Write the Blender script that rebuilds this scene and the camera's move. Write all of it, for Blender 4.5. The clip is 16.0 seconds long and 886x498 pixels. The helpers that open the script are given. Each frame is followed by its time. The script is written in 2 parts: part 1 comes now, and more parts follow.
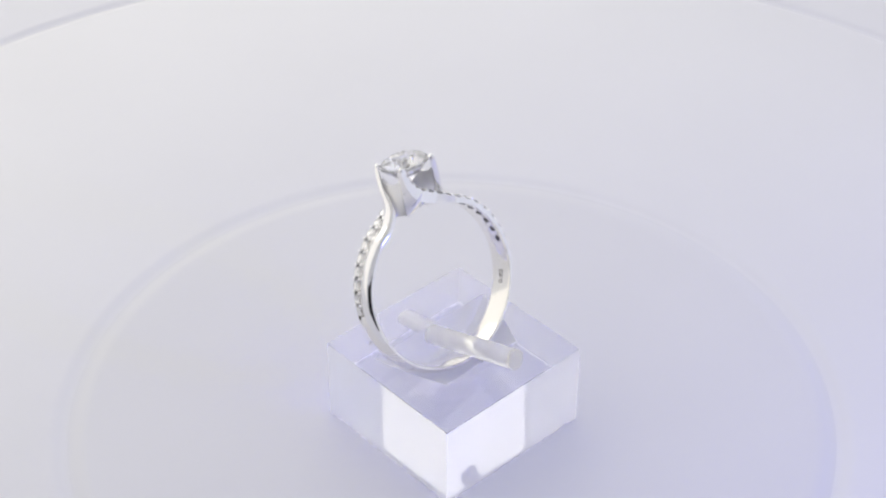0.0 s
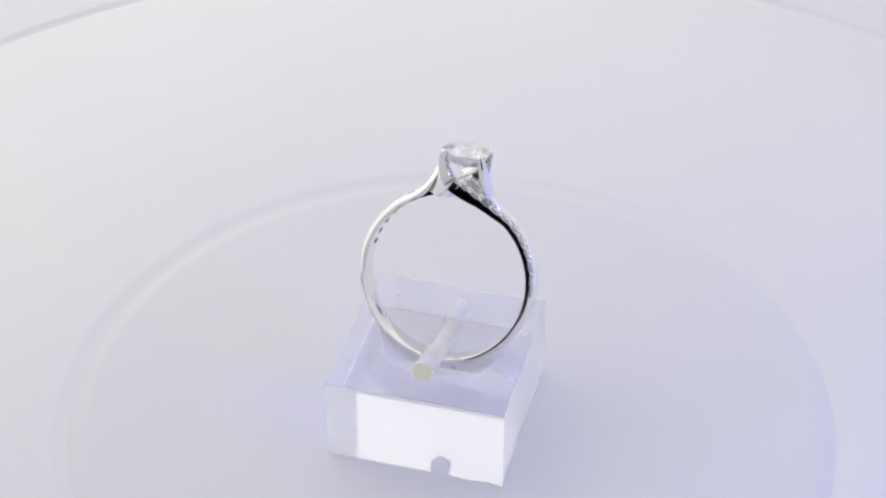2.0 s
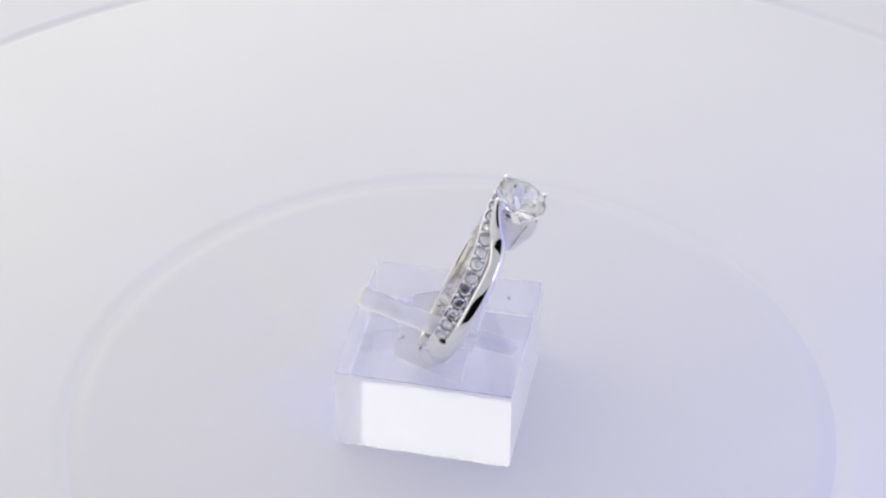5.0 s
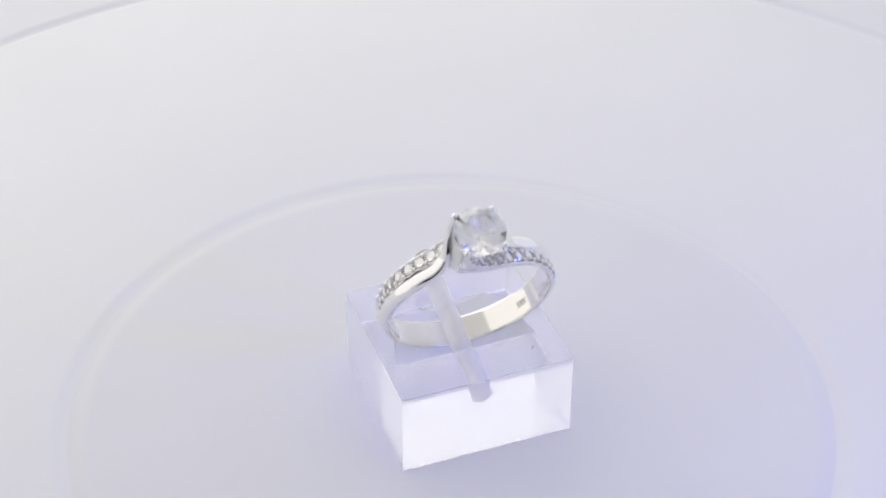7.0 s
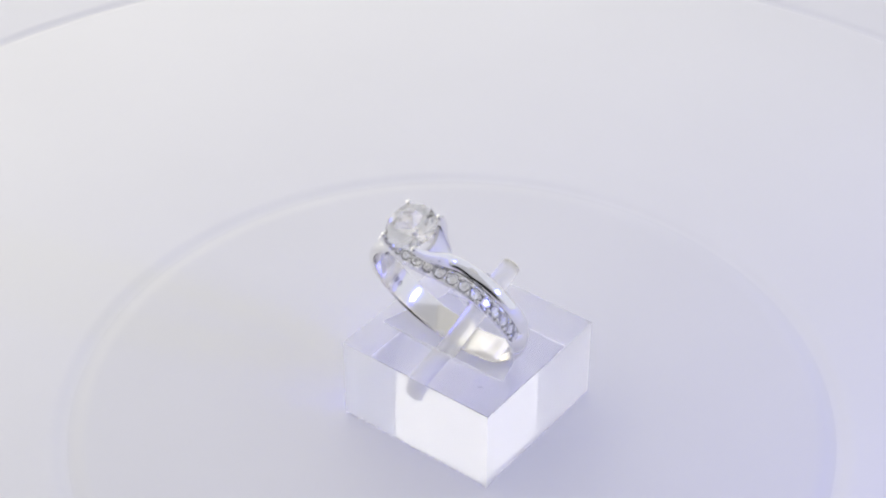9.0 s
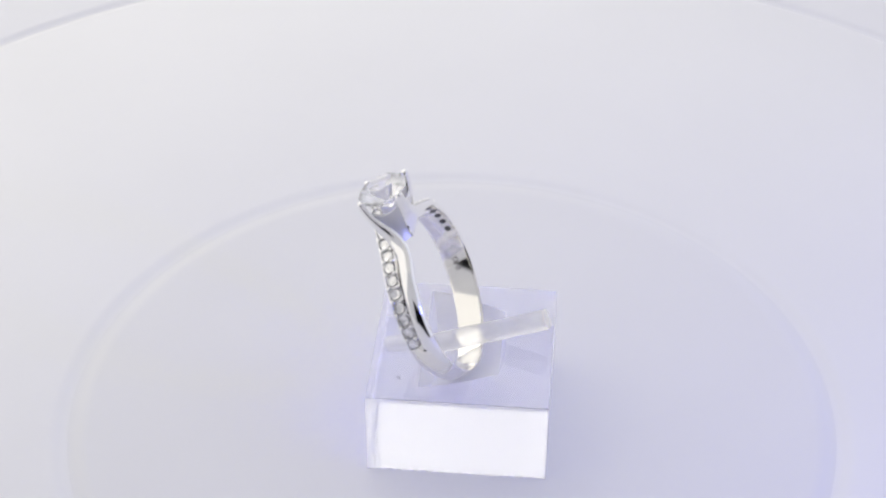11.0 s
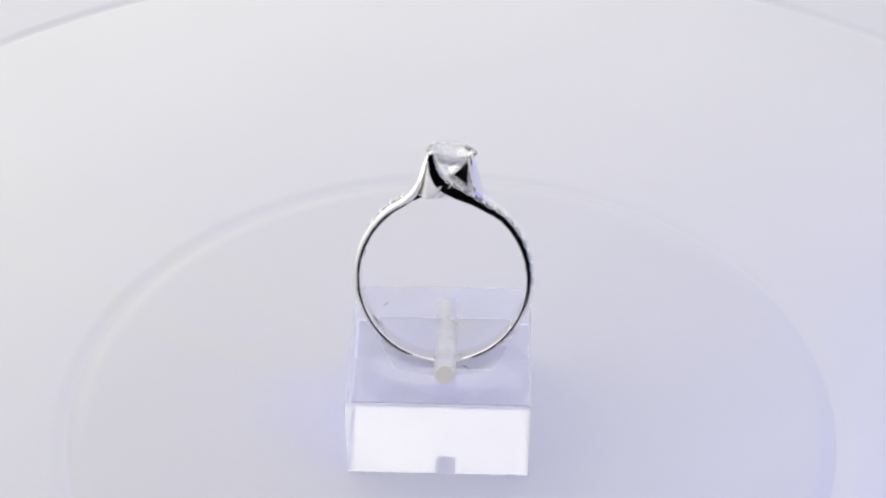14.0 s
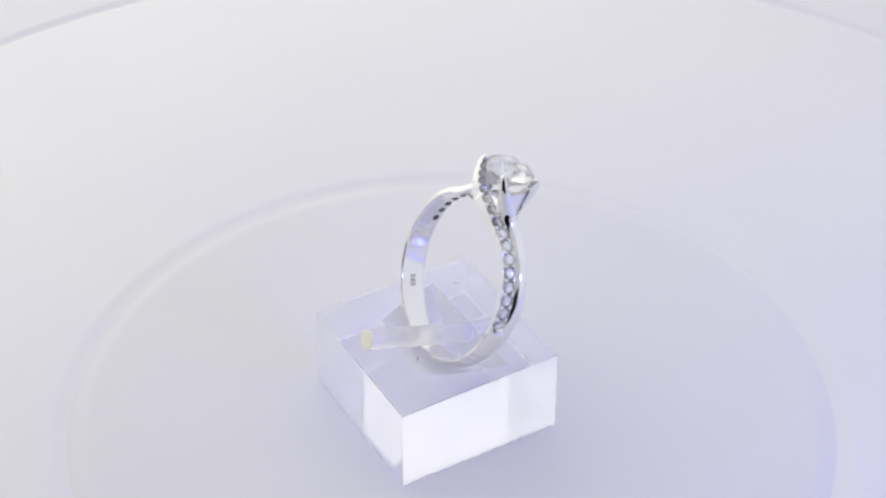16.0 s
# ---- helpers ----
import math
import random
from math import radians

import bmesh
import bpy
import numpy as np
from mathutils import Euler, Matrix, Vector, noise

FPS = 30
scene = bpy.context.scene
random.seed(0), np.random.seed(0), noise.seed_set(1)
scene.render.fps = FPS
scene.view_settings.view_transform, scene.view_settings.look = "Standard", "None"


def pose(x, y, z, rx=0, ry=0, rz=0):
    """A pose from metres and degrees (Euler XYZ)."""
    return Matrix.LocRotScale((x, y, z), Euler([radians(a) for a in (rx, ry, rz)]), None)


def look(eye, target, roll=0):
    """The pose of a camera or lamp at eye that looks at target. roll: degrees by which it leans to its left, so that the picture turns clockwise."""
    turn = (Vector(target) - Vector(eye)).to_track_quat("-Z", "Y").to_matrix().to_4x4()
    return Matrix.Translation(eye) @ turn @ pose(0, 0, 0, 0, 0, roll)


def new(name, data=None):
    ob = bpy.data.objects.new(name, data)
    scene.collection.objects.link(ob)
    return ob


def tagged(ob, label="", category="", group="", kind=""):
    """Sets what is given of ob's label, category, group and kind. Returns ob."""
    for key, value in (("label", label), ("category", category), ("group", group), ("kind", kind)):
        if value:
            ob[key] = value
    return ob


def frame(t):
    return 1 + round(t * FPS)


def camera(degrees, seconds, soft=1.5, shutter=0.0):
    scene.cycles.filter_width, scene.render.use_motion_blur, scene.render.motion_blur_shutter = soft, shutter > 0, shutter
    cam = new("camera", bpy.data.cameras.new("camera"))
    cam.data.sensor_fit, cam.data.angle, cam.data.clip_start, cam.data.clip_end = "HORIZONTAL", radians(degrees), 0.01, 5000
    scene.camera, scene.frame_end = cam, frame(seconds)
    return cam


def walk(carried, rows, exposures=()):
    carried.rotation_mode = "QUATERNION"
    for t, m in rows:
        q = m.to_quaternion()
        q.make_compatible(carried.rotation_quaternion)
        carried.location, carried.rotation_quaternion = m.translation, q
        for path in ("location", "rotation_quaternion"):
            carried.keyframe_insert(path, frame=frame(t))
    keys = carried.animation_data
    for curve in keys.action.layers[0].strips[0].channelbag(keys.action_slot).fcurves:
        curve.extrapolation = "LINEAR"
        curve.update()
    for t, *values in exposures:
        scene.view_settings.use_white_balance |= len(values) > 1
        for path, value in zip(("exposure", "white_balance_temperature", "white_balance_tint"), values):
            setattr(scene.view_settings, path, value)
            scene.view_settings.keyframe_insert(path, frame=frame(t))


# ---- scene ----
# ---------------------------------------------------------------- camera
MM = 0.001
cam = camera(25.98, 16.0, soft=2.3)
EYE = pose(-0.00087, -0.14302, 0.13285, 90 - 38.25, 0, 0)
walk(cam, [(0.0, EYE), (16.0, EYE)],
     exposures=[(0.0, 0.01), (10.3, 0.03), (11.0, 0.06), (11.5, -0.07), (12.0, -0.07), (12.5, -0.01), (13.0, 0.02), (16.0, 0.04)])

# ---------------------------------------------------------------- light
TURN = 28.893            # degrees a second, clockwise from above
START = -0.8 + 1.5 * TURN

world = bpy.data.worlds.new("dim_room")
scene.world = world
world.use_nodes = True
world.node_tree.nodes["Background"].inputs[0].default_value = (0.05, 0.05, 0.055, 1)
world.node_tree.nodes["Background"].inputs[1].default_value = 0.3


def lamp(name, place, target, sx, sy, power, colour):
    data = bpy.data.lights.new(name, "AREA")
    data.shape, data.size, data.size_y = "RECTANGLE", sx, sy
    data.energy, data.color = power, colour
    ob = new(name, data)
    ob.matrix_world = look(place, target)
    return ob


# First lamp is an added fill that brightens the floor at back left.
lamp("back_left_fill", (-0.085, 0.175, 0.15), (-0.02, 0.10, 0.0), 0.25, 0.25, 0.140, (1.0, 0.98, 0.95))
lamp("blue_led", (0.115, -0.065, 0.07), (0.075, -0.045, 0), 0.018, 0.018, 0.056, (0.08, 0.11, 1.0))


# ---------------------------------------------------------------- materials
def material(name):
    m = bpy.data.materials.new(name)
    m.use_nodes = True
    nt = m.node_tree
    return m, nt, nt.nodes["Principled BSDF"]


def link_noise(nt, scale, lo, hi, socket, detail=4.0):
    co = nt.nodes.new("ShaderNodeTexCoord")
    no = nt.nodes.new("ShaderNodeTexNoise")
    no.inputs["Scale"].default_value, no.inputs["Detail"].default_value = scale, detail
    mr = nt.nodes.new("ShaderNodeMapRange")
    mr.inputs["To Min"].default_value, mr.inputs["To Max"].default_value = lo, hi
    nt.links.new(co.outputs["Object"], no.inputs["Vector"])
    nt.links.new(no.outputs["Fac"], mr.inputs["Value"])
    nt.links.new(mr.outputs["Result"], socket)
    return no


def relief(nt, bsdf, scale, strength, distance):
    co = nt.nodes.new("ShaderNodeTexCoord")
    no = nt.nodes.new("ShaderNodeTexNoise")
    no.inputs["Scale"].default_value, no.inputs["Detail"].default_value = scale, 5
    bu = nt.nodes.new("ShaderNodeBump")
    bu.inputs["Strength"].default_value, bu.inputs["Distance"].default_value = strength, distance
    nt.links.new(co.outputs["Object"], no.inputs["Vector"])
    nt.links.new(no.outputs["Fac"], bu.inputs["Height"])
    nt.links.new(bu.outputs["Normal"], bsdf.inputs["Normal"])


def two_tone(nt, bsdf, a, b, scale):
    co = nt.nodes.new("ShaderNodeTexCoord")
    no = nt.nodes.new("ShaderNodeTexNoise")
    no.inputs["Scale"].default_value, no.inputs["Detail"].default_value = scale, 6
    ra = nt.nodes.new("ShaderNodeValToRGB")
    ra.color_ramp.elements[0].position, ra.color_ramp.elements[1].position = 0.35, 0.65
    ra.color_ramp.elements[0].color, ra.color_ramp.elements[1].color = (*a, 1), (*b, 1)
    nt.links.new(co.outputs["Object"], no.inputs["Vector"])
    nt.links.new(no.outputs["Fac"], ra.inputs["Fac"])
    nt.links.new(ra.outputs["Color"], bsdf.inputs["Base Color"])


def make_white(name, a, b, rough, scale, gloss=0.3):
    m, nt, bs = material(name)
    two_tone(nt, bs, a, b, scale)
    link_noise(nt, scale * 7, rough - 0.06, rough + 0.06, bs.inputs["Roughness"])
    bs.inputs["Specular IOR Level"].default_value = gloss
    relief(nt, bs, 900, 0.04, 0.0002)
    return m


FABRIC = make_white("white_tent_fabric", (0.86, 0.86, 0.86), (0.89, 0.89, 0.89), 0.9, 6, 0.1)
DISC = make_white("white_satin_plastic", (0.732, 0.732, 0.742), (0.752, 0.752, 0.762), 0.6, 25, 0.12)


# No lamps stand behind the tent: its light is emission in a grey fabric.
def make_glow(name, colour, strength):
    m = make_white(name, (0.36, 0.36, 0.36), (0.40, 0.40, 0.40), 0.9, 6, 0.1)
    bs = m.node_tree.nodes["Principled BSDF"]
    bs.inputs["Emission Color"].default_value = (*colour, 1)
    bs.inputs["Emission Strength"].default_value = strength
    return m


GLOW = make_glow("emissive_tent_fabric", (1, 0.985, 0.965), 0.62)
GLOW_LEFT = make_glow("warm_emissive_tent_fabric", (1, 0.965, 0.90), 0.78)
GLOW_ROOF = make_glow("emissive_tent_roof", (1, 0.985, 0.965), 0.33)
GLOW_DIM = make_glow("bluish_emissive_tent_fabric", (0.80, 0.83, 1.0), 0.58)
GLOW_FRONT = make_glow("dim_bluish_emissive_tent_fabric", (0.84, 0.85, 1.0), 0.24)
BASE = make_white("white_matt_plastic", (0.765, 0.765, 0.77), (0.79, 0.79, 0.795), 0.6, 18, 0.2)
PAD = make_white("white_adhesive", (0.775, 0.765, 0.77), (0.80, 0.79, 0.795), 0.5, 300, 0.3)
DARK = make_white("dark_surround_matt", (0.020, 0.020, 0.022), (0.035, 0.034, 0.036), 0.8, 3, 0.1)


def make_metal(name, colour, lo, hi):
    m, nt, bs = material(name)
    bs.inputs["Metallic"].default_value = 1
    bs.inputs["Base Color"].default_value = (*colour, 1)
    link_noise(nt, 700, lo, hi, bs.inputs["Roughness"])
    relief(nt, bs, 260, 0.05, 0.00012)
    return m


GOLD = make_metal("polished_white_gold", (0.90, 0.895, 0.89), 0.03, 0.09)
# Warm tint paints the yellowish reflection in the bore into the metal.
INNER = make_metal("warm_tinted_white_gold", (0.90, 0.885, 0.845), 0.06, 0.13)
SATIN = make_metal("unpolished_white_gold", (0.90, 0.895, 0.89), 0.42, 0.58)
# Dark colour for the shade inside drilled holes.
HOLE_SHADE = make_metal("hole_shade_metal", (0.12, 0.12, 0.125), 0.35, 0.5)


def make_glass(name, ior, rough, colour, bump=0.0, clear=1.0):
    m, nt, bs = material(name)
    bs.inputs["Transmission Weight"].default_value = clear
    bs.inputs["IOR"].default_value = ior
    bs.inputs["Base Color"].default_value = (*colour, 1)
    link_noise(nt, 500, rough * 0.7, rough * 1.3, bs.inputs["Roughness"])
    if bump:
        relief(nt, bs, 1500, bump, 0.0001)
    return m


ACRYLIC = make_glass("clear_acrylic", 1.49, 0.0, (0.992, 0.992, 0.994), 0.0, 0.95)
FROSTED, nt_f, bs_f = material("saw_cut_acrylic")
nt_f.nodes.remove(bs_f)
fr_glass, fr_diff, fr_tran = (nt_f.nodes.new("ShaderNodeBsdf" + k) for k in ("Glass", "Diffuse", "Translucent"))
fr_glass.inputs["IOR"].default_value = 1.49
fr_diff.inputs["Color"].default_value = fr_tran.inputs["Color"].default_value = (0.96, 0.96, 0.965, 1)
link_noise(nt_f, 900, 0.25, 0.5, fr_glass.inputs["Roughness"])
fr_a, fr_b = nt_f.nodes.new("ShaderNodeMixShader"), nt_f.nodes.new("ShaderNodeMixShader")
fr_b.inputs[0].default_value = 0.5
link_noise(nt_f, 350, 0.74, 0.95, fr_a.inputs[0])
nt_f.links.new(fr_diff.outputs[0], fr_b.inputs[1])
nt_f.links.new(fr_tran.outputs[0], fr_b.inputs[2])
nt_f.links.new(fr_glass.outputs[0], fr_a.inputs[1])
nt_f.links.new(fr_b.outputs[0], fr_a.inputs[2])
nt_f.links.new(fr_a.outputs[0], nt_f.nodes["Material Output"].inputs["Surface"])


def hazy(name, base, white, lo, hi, scale):
    """A clear material with a scattering haze in its surface."""
    m = base.copy()
    m.name = name
    nt = m.node_tree
    diff, tran = nt.nodes.new("ShaderNodeBsdfDiffuse"), nt.nodes.new("ShaderNodeBsdfTranslucent")
    diff.inputs["Color"].default_value = tran.inputs["Color"].default_value = (*white, 1)
    both, mix = nt.nodes.new("ShaderNodeMixShader"), nt.nodes.new("ShaderNodeMixShader")
    both.inputs[0].default_value = 0.5
    link_noise(nt, scale, lo, hi, mix.inputs[0])
    nt.links.new(diff.outputs[0], both.inputs[1])
    nt.links.new(tran.outputs[0], both.inputs[2])
    nt.links.new(nt.nodes["Principled BSDF"].outputs[0], mix.inputs[1])
    nt.links.new(both.outputs[0], mix.inputs[2])
    nt.links.new(mix.outputs[0], nt.nodes["Material Output"].inputs["Surface"])
    return m


# Clear acrylic with white haze mixed in, for the block's sides.
SIDE_HAZE = hazy("hazy_acrylic_side", make_glass("satin_acrylic", 1.49, 0.08, (0.995, 0.995, 0.995)), (0.97, 0.97, 0.965), 0.38, 0.46, 60)
ROD = make_glass("yellowed_clear_acrylic", 1.49, 0.12, (0.997, 0.995, 0.98), 0.0, 1.0)
ROD = hazy("cloudy_acrylic", ROD, (0.96, 0.955, 0.93), 0.22, 0.42, 300)
# Pale yellow diffuse mix stands in for light piped out of the peg's end.
ROD_END = FROSTED.copy()
ROD_END.name = "yellow_piped_light_acrylic"
for nd in ROD_END.node_tree.nodes:
    if nd.type in ("BSDF_DIFFUSE", "BSDF_TRANSLUCENT"):
        nd.inputs["Color"].default_value = (0.98, 0.955, 0.74, 1)
    if nd.type == "BSDF_GLASS":
        nd.inputs["Color"].default_value = (0.98, 0.97, 0.88, 1)
    if nd.type == "MIX_SHADER" and not nd.inputs[0].is_linked:
        nd.inputs[0].default_value = 0.1
    if nd.type == "MAP_RANGE" and nd.inputs["To Max"].default_value > 0.55:
        nd.inputs["To Min"].default_value, nd.inputs["To Max"].default_value = 0.8, 0.95
# White haze and a lowered index put extra brightness into the stones.
DIAMOND = hazy("diamond", make_glass("clear_stone", 1.8, 0.0, (1, 1, 1)), (0.98, 0.98, 0.98), 0.03, 0.06, 300)
MELEE = hazy("small_diamond", make_glass("clear_small_stone", 1.8, 0.0, (1, 1, 1)), (0.98, 0.98, 0.98), 0.06, 0.12, 600)

ENGRAVE, nt_e, bs_e = material("engraved_dark_lettering")
bs_e.inputs["Base Color"].default_value = (0.11, 0.10, 0.10, 1)
bs_e.inputs["Metallic"].default_value = 0.6
link_noise(nt_e, 900, 0.4, 0.6, bs_e.inputs["Roughness"])


# ---------------------------------------------------------------- mesh helpers
def finish(name, bm, mats, smooth=None):
    bmesh.ops.recalc_face_normals(bm, faces=bm.faces[:])
    me = bpy.data.meshes.new(name)
    bm.to_mesh(me)
    bm.free()
    for m in (mats if isinstance(mats, (list, tuple)) else [mats]):
        me.materials.append(m)
    if smooth is not None:
        for f in me.polygons:
            f.use_smooth = True
        me.set_sharp_from_angle(angle=radians(smooth))
    return me


def part(name, bm, mat, parent, label="", smooth=None):
    ob = new(name, finish(name, bm, mat, smooth))
    ob.parent = parent
    if label:
        tagged(ob, label)
    return ob


def lathe(rings, seg=160):
    """A turned solid from (radius, height) pairs, closed at both ends."""
    bm = bmesh.new()
    loops = []
    for r, z in rings:
        loops.append([bm.verts.new((r * math.cos(2 * math.pi * i / seg), r * math.sin(2 * math.pi * i / seg), z)) for i in range(seg)])
    for a, b in zip(loops, loops[1:]):
        for i in range(seg):
            j = (i + 1) % seg
            bm.faces.new((a[i], a[j], b[j], b[i]))
    return bm, loops


def capped(rings, seg=160):
    bm, loops = lathe(rings, seg)
    bm.faces.new(loops[0])
    bm.faces.new(loops[-1])
    return bm


def box(bm, x0, x1, y0, y1, z0, z1):
    vs = [bm.verts.new(c) for c in ((x0, y0, z0), (x1, y0, z0), (x1, y1, z0), (x0, y1, z0), (x0, y0, z1), (x1, y0, z1), (x1, y1, z1), (x0, y1, z1))]
    for f in ((0, 3, 2, 1), (4, 5, 6, 7), (0, 1, 5, 4), (1, 2, 6, 5), (2, 3, 7, 6), (3, 0, 4, 7)):
        bm.faces.new([vs[i] for i in f])


def slab(name, label, mat, *sizes):
    bm = bmesh.new()
    box(bm, *sizes)
    return tagged(new(name, finish(name, bm, mat)), label, "light tent", kind="structure")


# ---------------------------------------------------------------- the light tent
FL = -0.0005
TX, TY0, TY1, TZ, TH = 0.22, -0.165, 0.34, 0.42, 0.006
OPX0, OPX1, OPZ = -0.095, 0.13, 0.105      # sides and height of the opening

tagged(slab("floor", "plain white tent floor", FABRIC, -TX, TX, TY0, TY1, FL - 0.008, FL), category="floor")
# Walls and roof stay out of view; their uneven glow shapes the light.
slab("wall_left", "unseen tent wall, warm white glow set in its material", GLOW_LEFT, -TX - TH, -TX, TY0, TY1, FL, TZ)
slab("wall_right", "unseen tent wall, bluish white glow set in its material", GLOW_DIM, TX, TX + TH, TY0, TY1, FL, TZ)
slab("wall_back", "unseen tent wall, white glow set in its material", GLOW, -TX, TX, TY1, TY1 + TH, FL, TZ)
slab("ceiling", "unseen tent roof, white glow set in its material", GLOW_ROOF, -TX, TX, 0.03, TY1, TZ, TZ + TH)
slab("ceiling_front", "unseen tent roof above the opening, white glow set in its material", GLOW_ROOF, -TX, TX, TY0, 0.03, TZ, TZ + TH)
bm = bmesh.new()
box(bm, -TX, OPX0, TY0 - TH, TY0, FL, TZ)
box(bm, OPX1, TX, TY0 - TH, TY0, FL, TZ)
box(bm, OPX0, OPX1, TY0 - TH, TY0, OPZ, TZ)
tagged(new("wall_front", finish("wall_front", bm, GLOW_FRONT)), "unseen tent front with an opening, dim bluish glow set in its material", "light tent", kind="structure")
# unseen dark box outside the opening, added for the ring's dark reflections
bm = bmesh.new()
box(bm, -0.7, 0.7, -0.95, TY0 - TH - 0.001, -0.3, 0.75)
for f in [f for f in bm.faces if f.calc_center_median().y > TY0 - TH - 0.002]:
    bm.faces.remove(f)
tagged(new("dark_surround", finish("dark_surround", bm, DARK)), "unseen dark box beyond the opening, added for dark reflections", "wall", kind="structure")

# housing of the turntable, a broad flat plate with a round well for the disc
DR, HR = 0.03855, 0.0897


def seam(side):
    """The softly rounded lip beside the seam, from the seam to the flat."""
    return [(DR + side * 0.0019 * u, -0.00026 * (0.5 + 0.5 * math.cos(math.pi * u))) for u in (0.12, 0.25, 0.4, 0.55, 0.7, 0.85, 1.0)]


bm, loops = lathe([(DR + 0.000006, FL), (DR + 0.000006, -0.00026), *seam(1), *[(HR + 0.0013 * u, -0.0005 * (0.5 + 0.5 * math.cos(math.pi * u))) for u in (-1, -0.75, -0.5, -0.25, 0, 0.25, 0.5, 0.75, 1)],
                   (0.1605, 0.0), (0.161, -0.0001), (0.161, FL)], 240)
tagged(new("base_plate", finish("base_plate", bm, BASE, 30)), "round white plastic base plate with a fine groove, around the turntable", "turntable base", kind="structure")

turntable = tagged(new("turntable"), "round white plastic turntable disc, turning slowly", "turntable")
part("plate", capped([(DR - 0.0019, FL), (DR - 0.0019, 0.0)], 240), DISC, turntable)
bm, loops = lathe([(DR - 0.0019, FL), (DR, FL), (DR, -0.00026), *seam(-1)], 240)
for i in range(240):
    bm.faces.new((loops[-1][i], loops[-1][(i + 1) % 240], loops[0][(i + 1) % 240], loops[0][i]))
part("rim", bm, DISC, turntable, "softly rounded rim of the disc", 30)


# ---------------------------------------------------------------- ring stand: acrylic block with a slanting peg
BX, BY, BA, BB, BH = -1.03, -1.30, 8.80, 8.68, 9.36
LEAN, YAW, ROLL = 23.9, -2.2, 1.9
RING_AT = (-0.84, 1.46, 15.54)
RI = 8.02
SLOT_AT = (-0.66, 1.50, 15.50)
SLOT_0, SLOT_1, SLOT_R = -4.2, 2.9, 9.14

stand = tagged(new("ring_stand"), "clear acrylic block with a slanting clear peg", "ring stand")
ring_m = Matrix.Translation(Vector(RING_AT)) @ pose(0, 0, 0, 0, 0, YAW) @ pose(0, 0, 0, -LEAN, 0, 0) @ pose(0, 0, 0, 0, ROLL, 0)
PEG_A, PEG_B, PEG_R = Vector((-0.40, -9.35, 12.45)), Vector((-0.60, 6.0, 7.05)), 1.0


def rod_bm(a, b, r, seg, ends=0.0):
    """A round bar from a to b with slightly rounded ends."""
    n = (b - a).length
    prof = [(r - ends, 0), (r, ends), (r, n - ends), (r - ends, n)] if ends else [(r, 0), (r, n)]
    bm = capped(prof, seg)
    bmesh.ops.transform(bm, matrix=Matrix.Translation(a) @ (b - a).to_track_quat("Z", "Y").to_matrix().to_4x4(), verts=bm.verts[:])
    return bm


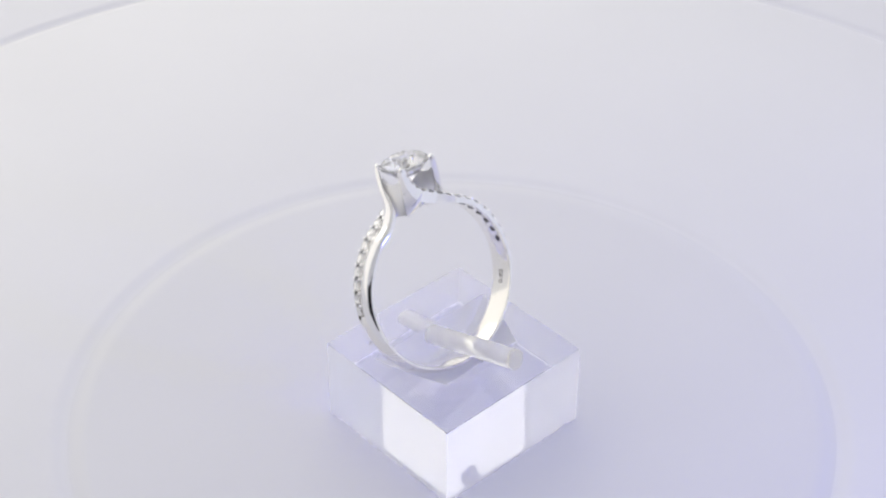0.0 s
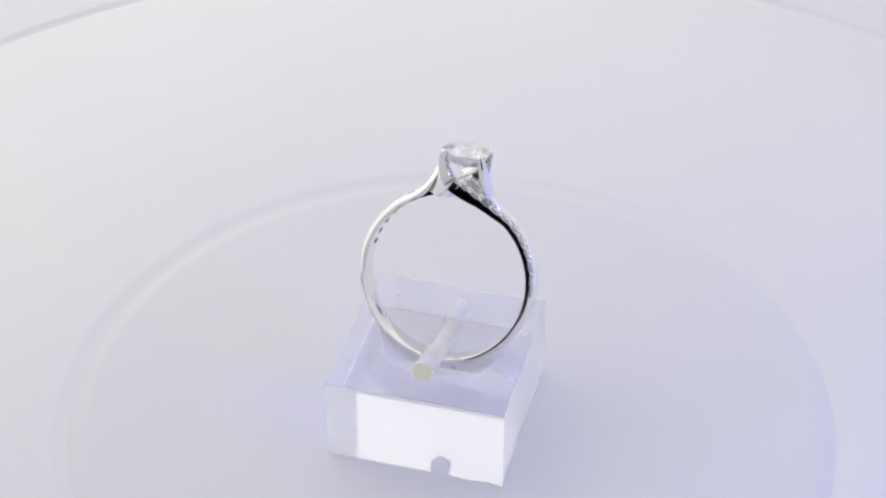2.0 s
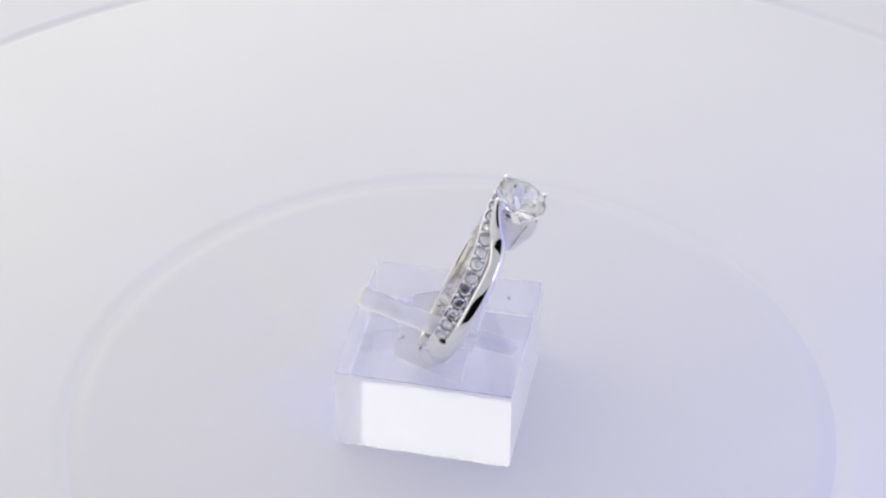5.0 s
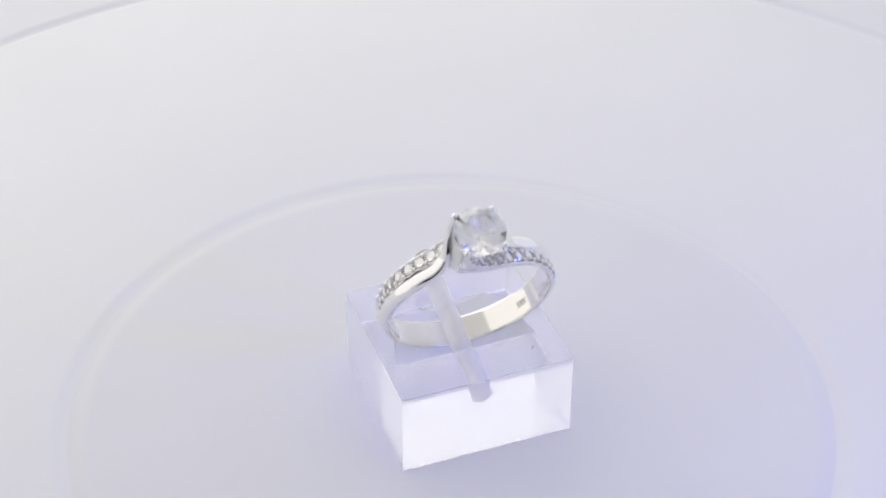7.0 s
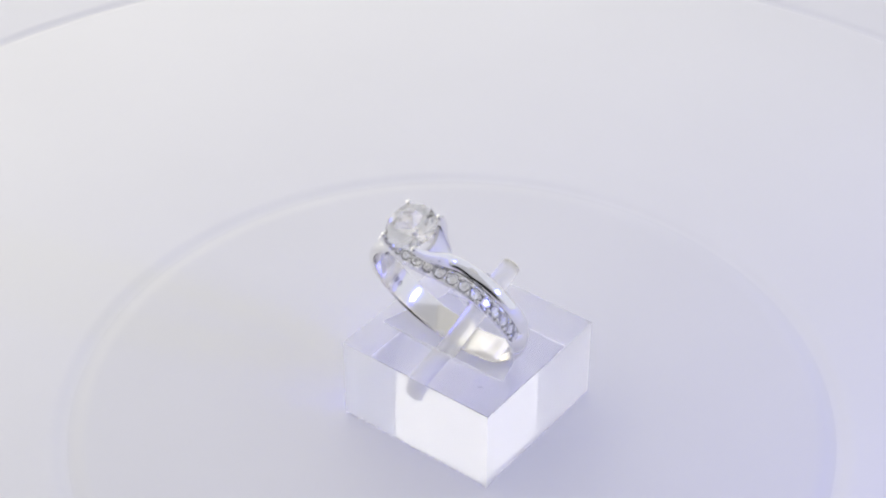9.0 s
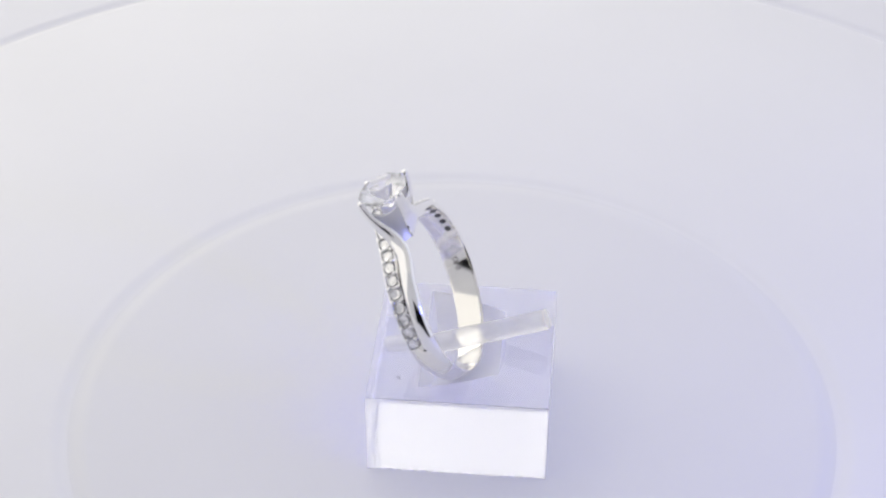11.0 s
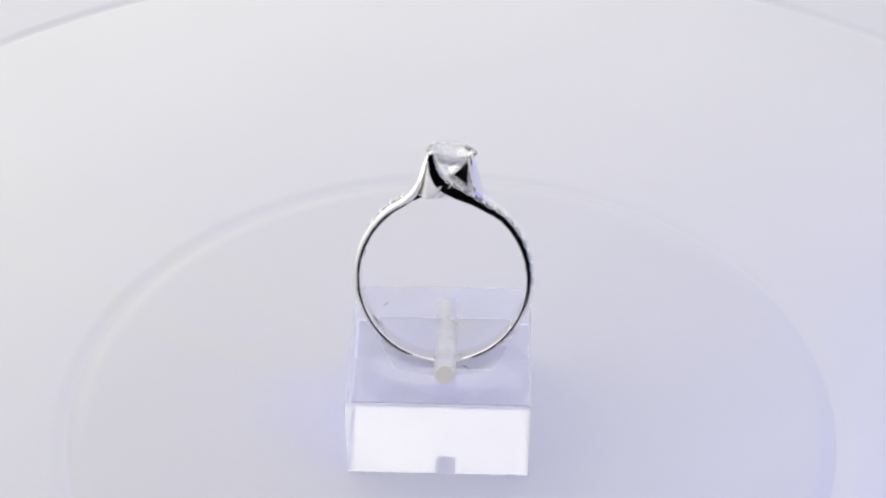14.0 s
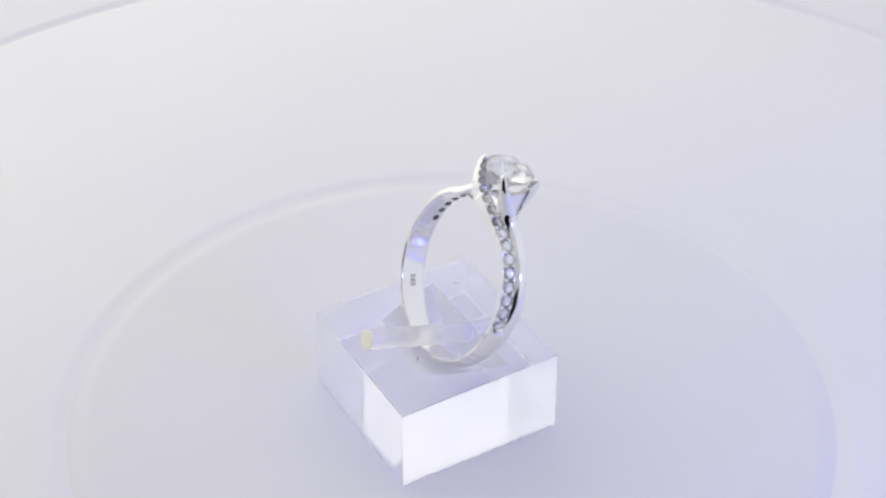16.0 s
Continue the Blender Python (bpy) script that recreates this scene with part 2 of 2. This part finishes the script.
def block_mesh():
    bm = bmesh.new()
    # crisp upper edges, and a lower edge chipped by the saw
    rng = random.Random(5)
    n = 44
    way_round = [(-1, -1 + 2 * i / n) for i in range(n)] + [(-1 + 2 * i / n, 1) for i in range(n)] + [(1, 1 - 2 * i / n) for i in range(n)] + [(1 - 2 * i / n, -1) for i in range(n)]
    chip = [0.06 + 0.26 * rng.random() ** 2 for _ in way_round]
    loops = []
    for k, z in ((1.0, 0.03), (0.0, 0.03), (0.0, BH - 0.04), (0.04, BH)):
        row = []
        for (u, v), c in zip(way_round, chip):
            inset = c * 0.8 if k == 1.0 else k
            up = c if z == 0.03 and k == 0.0 else 0.0
            row.append(bm.verts.new((BX + u * (BA - inset), BY + v * (BB - inset), z + up)))
        loops.append(row)
    for a, b in zip(loops, loops[1:]):
        for i in range(4 * n):
            j = (i + 1) % (4 * n)
            bm.faces.new((a[i], a[j], b[j], b[i]))
    bm.faces.new(loops[0])
    bm.faces.new(loops[-1])
    body = new("block_raw", finish("block_raw", bm, [ACRYLIC, FROSTED, SIDE_HAZE]))
    cuts = []
    # saw-cut slot round the ring's axis, and the drilled hole for the peg
    slot_m = Matrix.Translation(Vector(SLOT_AT)) @ pose(0, 0, 0, -18.5, 0, 0)
    a, b = slot_m @ Vector((0, SLOT_0, 0)), slot_m @ Vector((0, SLOT_1, 0))
    cuts.append(new("cut_slot", finish("cut_slot", rod_bm(a, b, SLOT_R, 96), [ACRYLIC, FROSTED])))
    way = (PEG_B - PEG_A).normalized()
    cuts.append(new("cut_hole", finish("cut_hole", rod_bm(PEG_A + way * 2, PEG_B + way * 0.25, PEG_R + 0.06, 40), [ACRYLIC, FROSTED])))
    for c in cuts:
        md = body.modifiers.new("cut", "BOOLEAN")
        md.operation, md.solver, md.object = "DIFFERENCE", "EXACT", c
    dg = bpy.context.evaluated_depsgraph_get()
    me = bpy.data.meshes.new_from_object(body.evaluated_get(dg))
    inv = slot_m.inverted()
    for f in me.polygons:
        c = inv @ f.center
        f.material_index = 0
        near_wall = (abs(c.y - SLOT_0) < 0.01 or abs(c.y - SLOT_1) < 0.01) and math.hypot(c.x, c.z) < SLOT_R + 0.05
        near_floor = abs(math.hypot(c.x, c.z) - SLOT_R) < 0.03 and SLOT_0 - 0.05 < c.y < SLOT_1 + 0.05
        off = f.center - PEG_A
        near_hole = (off - way * off.dot(way)).length < PEG_R + 0.1 and 1 < f.center.z < BH - 0.05
        if near_wall or near_floor or near_hole:
            f.material_index = 1
        elif abs(f.normal.z) < 0.1:
            f.material_index = 2
        elif -0.97 < f.normal.z < -0.1 and f.center.z < 0.5:
            f.material_index = 1
    for ob in (body, *cuts):
        bpy.data.objects.remove(ob)
    me.transform(Matrix.Scale(MM, 4))
    return me


block = tagged(new("block", block_mesh()), "thick clear acrylic block with a slot")
block.parent = stand
block.visible_shadow = False
bm = rod_bm(PEG_A, PEG_B, PEG_R, 48, 0.12)
for f in bm.faces:
    if abs(f.normal.dot((PEG_B - PEG_A).normalized())) > 0.2:
        f.material_index = 1
bmesh.ops.scale(bm, vec=(MM, MM, MM), verts=bm.verts[:])
peg = part("peg", bm, [ROD, ROD_END], stand, "clear round peg with a yellowish end", 30)
peg.visible_shadow = False


# round white adhesive pad between the block and the disc
bm = capped([(3.75 * MM, 0.001 * MM), (3.8 * MM, 0.006 * MM), (3.8 * MM, 0.02 * MM), (3.75 * MM, 0.026 * MM)], 64)
bmesh.ops.translate(bm, vec=(-0.8 * MM, 0.2 * MM, 0), verts=bm.verts[:])
part("adhesive_pad", bm, PAD, stand, "thin round white adhesive pad under the block", 30)


def scratch(x, y, length, turn):
    """A fine dark scratch on the block's top."""
    bm = bmesh.new()
    n, rows = 9, []
    for i in range(n):
        u = i / (n - 1)
        a = radians(turn) + 0.9 * (u - 0.5)
        px, py = x + length * (u - 0.5) * math.cos(a), y + length * (u - 0.5) * math.sin(a)
        half = 0.05 * math.sin(math.pi * (0.1 + 0.8 * u))
        rows.append([bm.verts.new(((px + k * half * math.sin(a)) * MM, (py - k * half * math.cos(a)) * MM, (BH + z) * MM)) for k, z in ((-1, 0.002), (0, 0.02), (1, 0.002))])
    for a, b in zip(rows, rows[1:]):
        for k in (0, 1):
            bm.faces.new((a[k], a[k + 1], b[k + 1], b[k]))
    part("scratch", bm, ENGRAVE, block, "fine dark scratch")


scratch(1.45, -4.65, 1.0, 150)
scratch(-6.7, 4.45, 0.7, 40)

# ---------------------------------------------------------------- the ring
ring = tagged(new("ring"), "white gold bypass ring with a round diamond, leaning in the stand", "ring")
ring.location = (0, 0, 0)
M_RING = Matrix.Scale(MM, 4) @ ring_m
HALF = pose(0, 0, 0, 0, 0, 180)
W, TH_E, TH_C = 1.40, 0.27, 0.80     # half width, rim and crown thickness


def polar(deg, r, y):
    return Vector((r * math.cos(radians(deg)), y, r * math.sin(radians(deg))))


def put(bm, turn=False):
    bmesh.ops.transform(bm, matrix=M_RING @ (HALF if turn else Matrix()), verts=bm.verts[:])
    return bm


def loft(sections, close=True):
    """A closed skin over a row of equal outlines."""
    bm = bmesh.new()
    rows = [[bm.verts.new(v) for v in s] for s in sections]
    n = len(rows[0])
    for a, b in zip(rows, rows[1:]):
        for i in range(n):
            j = (i + 1) % n
            bm.faces.new((a[i], a[j], b[j], b[i]))
    if close:
        bm.faces.new(rows[0])
        bm.faces.new(rows[-1])
    return bm


def spline(keys, steps):
    """Smooth rows between key rows of equal length (Catmull-Rom)."""
    k = [np.array(v, float) for v in keys]
    k = [2 * k[0] - k[1]] + k + [2 * k[-1] - k[-2]]
    out = []
    for i in range(1, len(k) - 2):
        for s in range(steps):
            t = s / steps
            a, b, c, d = k[i - 1:i + 3]
            out.append(0.5 * (2 * b + (c - a) * t + (2 * a - 5 * b + 4 * c - d) * t * t + (3 * b - a - 3 * c + d) * t ** 3))
    return out + [k[-2]]


# shank: one plain domed band below, running on as a thin liner under the strands
SPLIT, END = 0, 60
secs = []
for i in range(121):
    deg = -180 - END + (2 * END + 180) * i / 120
    up = deg if deg > -90 else -180 - deg
    k = min(1, max(0, (up - SPLIT + 4) / 8))
    wide = W * (1 - 0.3 * max(0, (up - 40) / 20) ** 2) - 0.03 * k
    outline = []
    for j in range(13):
        u = -1 + 2 * j / 12
        full = TH_E + (TH_C - TH_E) * (1 - abs(u) ** 1.9)
        outline.append(polar(deg, RI + full * (1 - k) + 0.16 * k, u * wide))
    outline += [polar(deg, RI + 0.07, wide), polar(deg, RI + 0.015, wide - 0.1), polar(deg, RI, wide - 0.24), polar(deg, RI, -wide + 0.24), polar(deg, RI + 0.015, -wide + 0.1), polar(deg, RI + 0.07, -wide)]
    secs.append(outline)
part("shank", put(loft(secs)), INNER, ring, "plain polished band", 40)

# plain strand: centre x y z, outward x y z, half width, half thickness
PLAIN = []
for deg, y, ht in ((-26, 0.62, 0.20), (-12, 0.63, 0.27), (0, 0.64, 0.32), (9, 0.65, 0.345), (20, 0.66, 0.36), (34, 0.67, 0.36), (48, 0.68, 0.36)):
    PLAIN.append((*polar(deg, RI + 0.10 + ht, y), *polar(deg, 1, 0), 0.73, ht))
PLAIN += [(4.25, 0.62, 7.30, 0.55, 0.0, 0.83, 0.73, 0.37),
          (3.42, 0.28, 8.12, 0.62, -0.12, 0.76, 0.74, 0.36),
          (2.88, -0.30, 9.0, 0.78, -0.38, 0.48, 0.74, 0.33),
          (2.52, -1.05, 10.1, 0.72, -0.62, 0.20, 0.64, 0.30),
          (2.20, -1.62, 11.3, 0.70, -0.68, 0.10, 0.46, 0.27),
          (1.86, -1.98, 12.45, 0.70, -0.70, 0.0, 0.30, 0.24)]
# stone-set strand: centre x y z, half width, half thickness
PAVE = []
for deg, y, ht in ((-26, -0.67, 0.10), (-12, -0.68, 0.15), (0, -0.69, 0.19), (9, -0.70, 0.22), (20, -0.71, 0.25), (34, -0.75, 0.275), (50, -0.83, 0.30)):
    PAVE.append((*polar(deg, RI + 0.10 + ht, y), 0.70, ht))
PAVE += [(3.62, -1.02, 7.46, 0.70, 0.34),
         (2.02, -1.32, 8.28, 0.68, 0.42),
         (0.60, -1.60, 8.93, 0.62, 0.52),
         (-0.65, -1.80, 9.62, 0.54, 0.54),
         (-1.40, -1.90, 10.65, 0.46, 0.43),
         (-1.74, -1.94, 11.70, 0.38, 0.31),
         (-1.85, -1.96, 12.40, 0.32, 0.25)]


def frames_of(rows, outward=None):
    pts = [Vector(r[:3]) for r in rows]
    out = []
    for i, r in enumerate(rows):
        t = (pts[min(i + 1, len(pts) - 1)] - pts[max(i - 1, 0)]).normalized()
        if outward is None:
            h = Vector((0, 1, 0)).cross(t).normalized()
            out.append((pts[i], t, h, Vector((0, -1, 0)), r[-2], r[-1]))
            continue
        else:
            h = Vector(r[3:6])
            h = (h - t * h.dot(t)).normalized()
        w = t.cross(h).normalized()
        out.append((pts[i], t, h, w, r[-2], r[-1]))
    return out


def rounded(c, h, w, hw, ht):
    o = []
    for j in range(11):
        u = -1 + 2 * j / 10
        o.append(c + w * (u * hw) + h * (ht * (0.05 + 0.95 * (1 - abs(u) ** 3.2))))
    o += [c + w * hw * 0.98 - h * ht * 0.85, c + w * hw * 0.8 - h * ht, c - w * hw * 0.8 - h * ht, c - w * hw * 0.98 - h * ht * 0.85]
    return o


def root(c, h, ht):
    """How far a stone-set strand reaches down: near the head it is filled to the bore and to an upright outer face."""
    if c.x > 4.6:
        return ht
    reach = [8.0]
    if h.x > 0.05:
        reach.append((c.x + 2.12) / h.x)
    b, q = c.x * h.x + c.z * h.z, c.x ** 2 + c.z ** 2 - (RI + 0.06) ** 2
    if b * b > q:
        reach.append(b - math.sqrt(b * b - q))
    k = min(1.0, (4.6 - c.x) / 1.2)
    return ht + (max(ht, min(reach)) - ht) * k


def channel(c, h, w, hw, ht, dip=0.0):
    """Flat side walls with a shallow trough between two raised rims."""
    lo = root(c, h, ht)
    lip, rim = min(0.10, hw * 0.2), ht - dip
    return [c - w * hw + h * rim * 0.92, c - w * (hw - lip * 0.3) + h * rim, c - w * (hw - lip) + h * rim, c - w * (hw - lip * 1.5) + h * (ht - 0.16),
            c + w * (hw - lip * 1.5) + h * (ht - 0.16), c + w * (hw - lip) + h * rim, c + w * (hw - lip * 0.3) + h * rim, c + w * hw + h * rim * 0.92,
            c + w * hw - h * min(lo * 0.96, ht * 1.1), c + w * hw * (0.9 - 1.5 * min(1.0, (lo - ht) / 0.5)) - h * lo,
            c - w * hw * 0.9 - h * lo, c - w * hw - h * lo * 0.96]


PAVILION = 0.86


def gem_bm(r):
    """A round brilliant: table, crown, girdle and pavilion, axis up, girdle at zero."""
    bm = bmesh.new()
    for rad, z, off, k in ((0.55, 0.31, 0.0, 8), (0.80, 0.195, 0.5, 8), (1.0, 0.025, 0.0, 16), (1.0, -0.025, 0.0, 16), (0.57, -0.41, 0.5, 8)):
        for i in range(k):
            a = 2 * math.pi * (i + off) / k
            bm.verts.new((r * rad * math.cos(a), r * rad * math.sin(a), r * z))
    bm.verts.new((0, 0, -PAVILION * r))
    bmesh.ops.convex_hull(bm, input=bm.verts[:])
    bmesh.ops.dissolve_limit(bm, angle_limit=radians(1.0), verts=bm.verts[:], edges=bm.edges[:])
    return bm


small_bm = gem_bm(1.0)
bmesh.ops.scale(small_bm, vec=(MM, MM, MM), verts=small_bm.verts[:])
SMALL = finish("small_stone", small_bm, MELEE)
bead_bm = bmesh.new()
bmesh.ops.create_icosphere(bead_bm, subdivisions=2, radius=MM)
BEAD = finish("bead", bead_bm, GOLD, 60)
# Thin dark discs on the bore paint in the shade of drilled holes.
hole_bm = capped([(0.24 * MM, 0), (0.28 * MM, 0.03 * MM)], 20)
HOLE = finish("drill_hole_shade", hole_bm, HOLE_SHADE)


def place(name, mesh, c, h, w, size, turn, parent, spin=0.0):
    m = Matrix((w, h.cross(w), h)).transposed().to_4x4()
    m.translation = c
    ob = new(name, mesh)
    ob.parent = parent
    full = ring_m @ (HALF if turn else Matrix()) @ m @ pose(0, 0, 0, 0, 0, spin)
    loc, rot, _ = full.decompose()
    ob.matrix_basis = Matrix.LocRotScale(loc * MM, rot, Vector((size, size, size)))
    return ob


for turn in (False, True):
    fr = frames_of(spline(PLAIN, 7), True)
    bm = loft([rounded(c, h, w, hw, ht) for c, t, h, w, hw, ht in fr])
    strand = part("plain_strand", put(bm, turn), GOLD, ring, "smooth polished strand ending in a prong", 50)
    c, t, h, w, hw, ht = fr[-1]
    place("prong_tip", BEAD, c - h * 0.06, t, w, 0.34, turn, strand)

    # seats of the small stones, walked along the strand: distance, size and frame
    run, nxt, prev, seats = 0.0, 4.2, Vector(PAVE[0][:3]), []
    for f in frames_of(spline(PAVE, 40)):
        run += (f[0] - prev).length
        prev = f[0]
        if run >= nxt and len(seats) < 15:
            size = 0.84 * f[4]
            seats.append((run, size, f))
            nxt += size * 2.12
    fr = frames_of(spline(PAVE, 20))
    run, prev, secs = 0.0, fr[0][0], []
    for c, t, h, w, hw, ht in fr:
        run += (c - prev).length
        prev = c
        near = min(abs(run - at) / size for at, size, f in seats)
        secs.append(channel(c, h, w, hw, ht, 0.11 * max(0.0, 1 - near ** 2)))
    strand = part("stone_set_strand", put(loft(secs), turn), GOLD, ring, "polished strand set with small diamonds", 35)
    place("prong_tip", BEAD, c + h * 0.05, t, w, 0.32, turn, strand)
    for count, (at, size, (c, t, h, w, hw, ht)) in enumerate(seats):
        place("small_stone", SMALL, c + h * (ht - 0.01), h, w, size, turn, strand, 17.0 * count)
        for side in (-1, 1):
            place("bead", BEAD, c + t * size * 1.06 + w * side * size * 0.72 + h * (ht - 0.01), h, w, 0.2 * size / 0.59, turn, strand)
        if count in (1, 2, 3, 4, 5, 6):
            d = Vector((c.x, 0, c.z)).normalized()
            place("drill_hole_shade", HOLE, Vector((0, c.y, 0)) + d * (RI - 0.012), -d, Vector((0, 1, 0)), 1.15, turn, strand)


def gallery_bm():
    """The curved web that ties a plain prong to the stone-set one, with a hollowed upper edge."""
    zs, xs, ys = (8.0, 8.3, 9.0, 10.1, 11.3), (3.0, 2.96, 2.78, 2.44, 2.12), (0.50, 0.26, -0.32, -1.05, -1.58)
    cols = []
    for i in range(17):
        f = i / 16
        top = 10.9 + 0.55 * abs(2 * f - 1) ** 2.2
        col = []
        for j in range(9):
            z = 7.98 + (top - 7.98) * j / 8
            x, y = np.interp(z, zs, xs), np.interp(z, zs, ys)
            bulge = 0.16 * math.sin(math.pi * f)
            col.append(Vector((1.92 + (x - 1.92) * f ** 1.3 + bulge, 1.45 + (y - 1.45) * f, z)))
        inner = [v - Vector((0.34, 0, 0)) for v in col]
        cols.append(col + inner[::-1])
    return loft(cols)


for turn in (False, True):
    part("gallery", put(gallery_bm(), turn), SATIN, ring, "polished curved web under the diamond", 40)

bm = gem_bm(2.45)
bmesh.ops.transform(bm, matrix=Matrix.Translation((0, 0, 12.42)) @ pose(0, 0, 0, 0, 0, 11), verts=bm.verts[:])
part("center_stone", put(bm), DIAMOND, ring, "large round brilliant-cut diamond")


def engraving(text, deg, size, flip):
    cu = bpy.data.curves.new("lettering", "FONT")
    cu.body, cu.size, cu.align_x, cu.align_y = text, size, "CENTER", "CENTER"
    cu.extrude, cu.resolution_u = 0.008, 3
    tmp = new("lettering_raw", cu)
    me = bpy.data.meshes.new_from_object(tmp.evaluated_get(bpy.context.evaluated_depsgraph_get()))
    bpy.data.objects.remove(tmp)
    for v in me.vertices:
        u, q, d = v.co
        v.co = M_RING @ polar(deg + flip * math.degrees(u / RI), RI - 0.012 - d, q * flip)
    me.materials.clear()
    me.materials.append(ENGRAVE)
    ob = new("lettering", me)
    ob.parent = ring
    return tagged(ob, "dark engraved hallmark digits")


engraving("0.82", -17.5, 0.85, 1)
engraving("585", 218, 0.85, 1)


# ---------------------------------------------------------------- what turns
def motions():
    rows = [(0.5 * i, pose(0, 0, 0, 0, 0, START - TURN * 0.5 * i)) for i in range(33)]
    for thing in (turntable, stand, ring):
        walk(thing, rows)


motions()
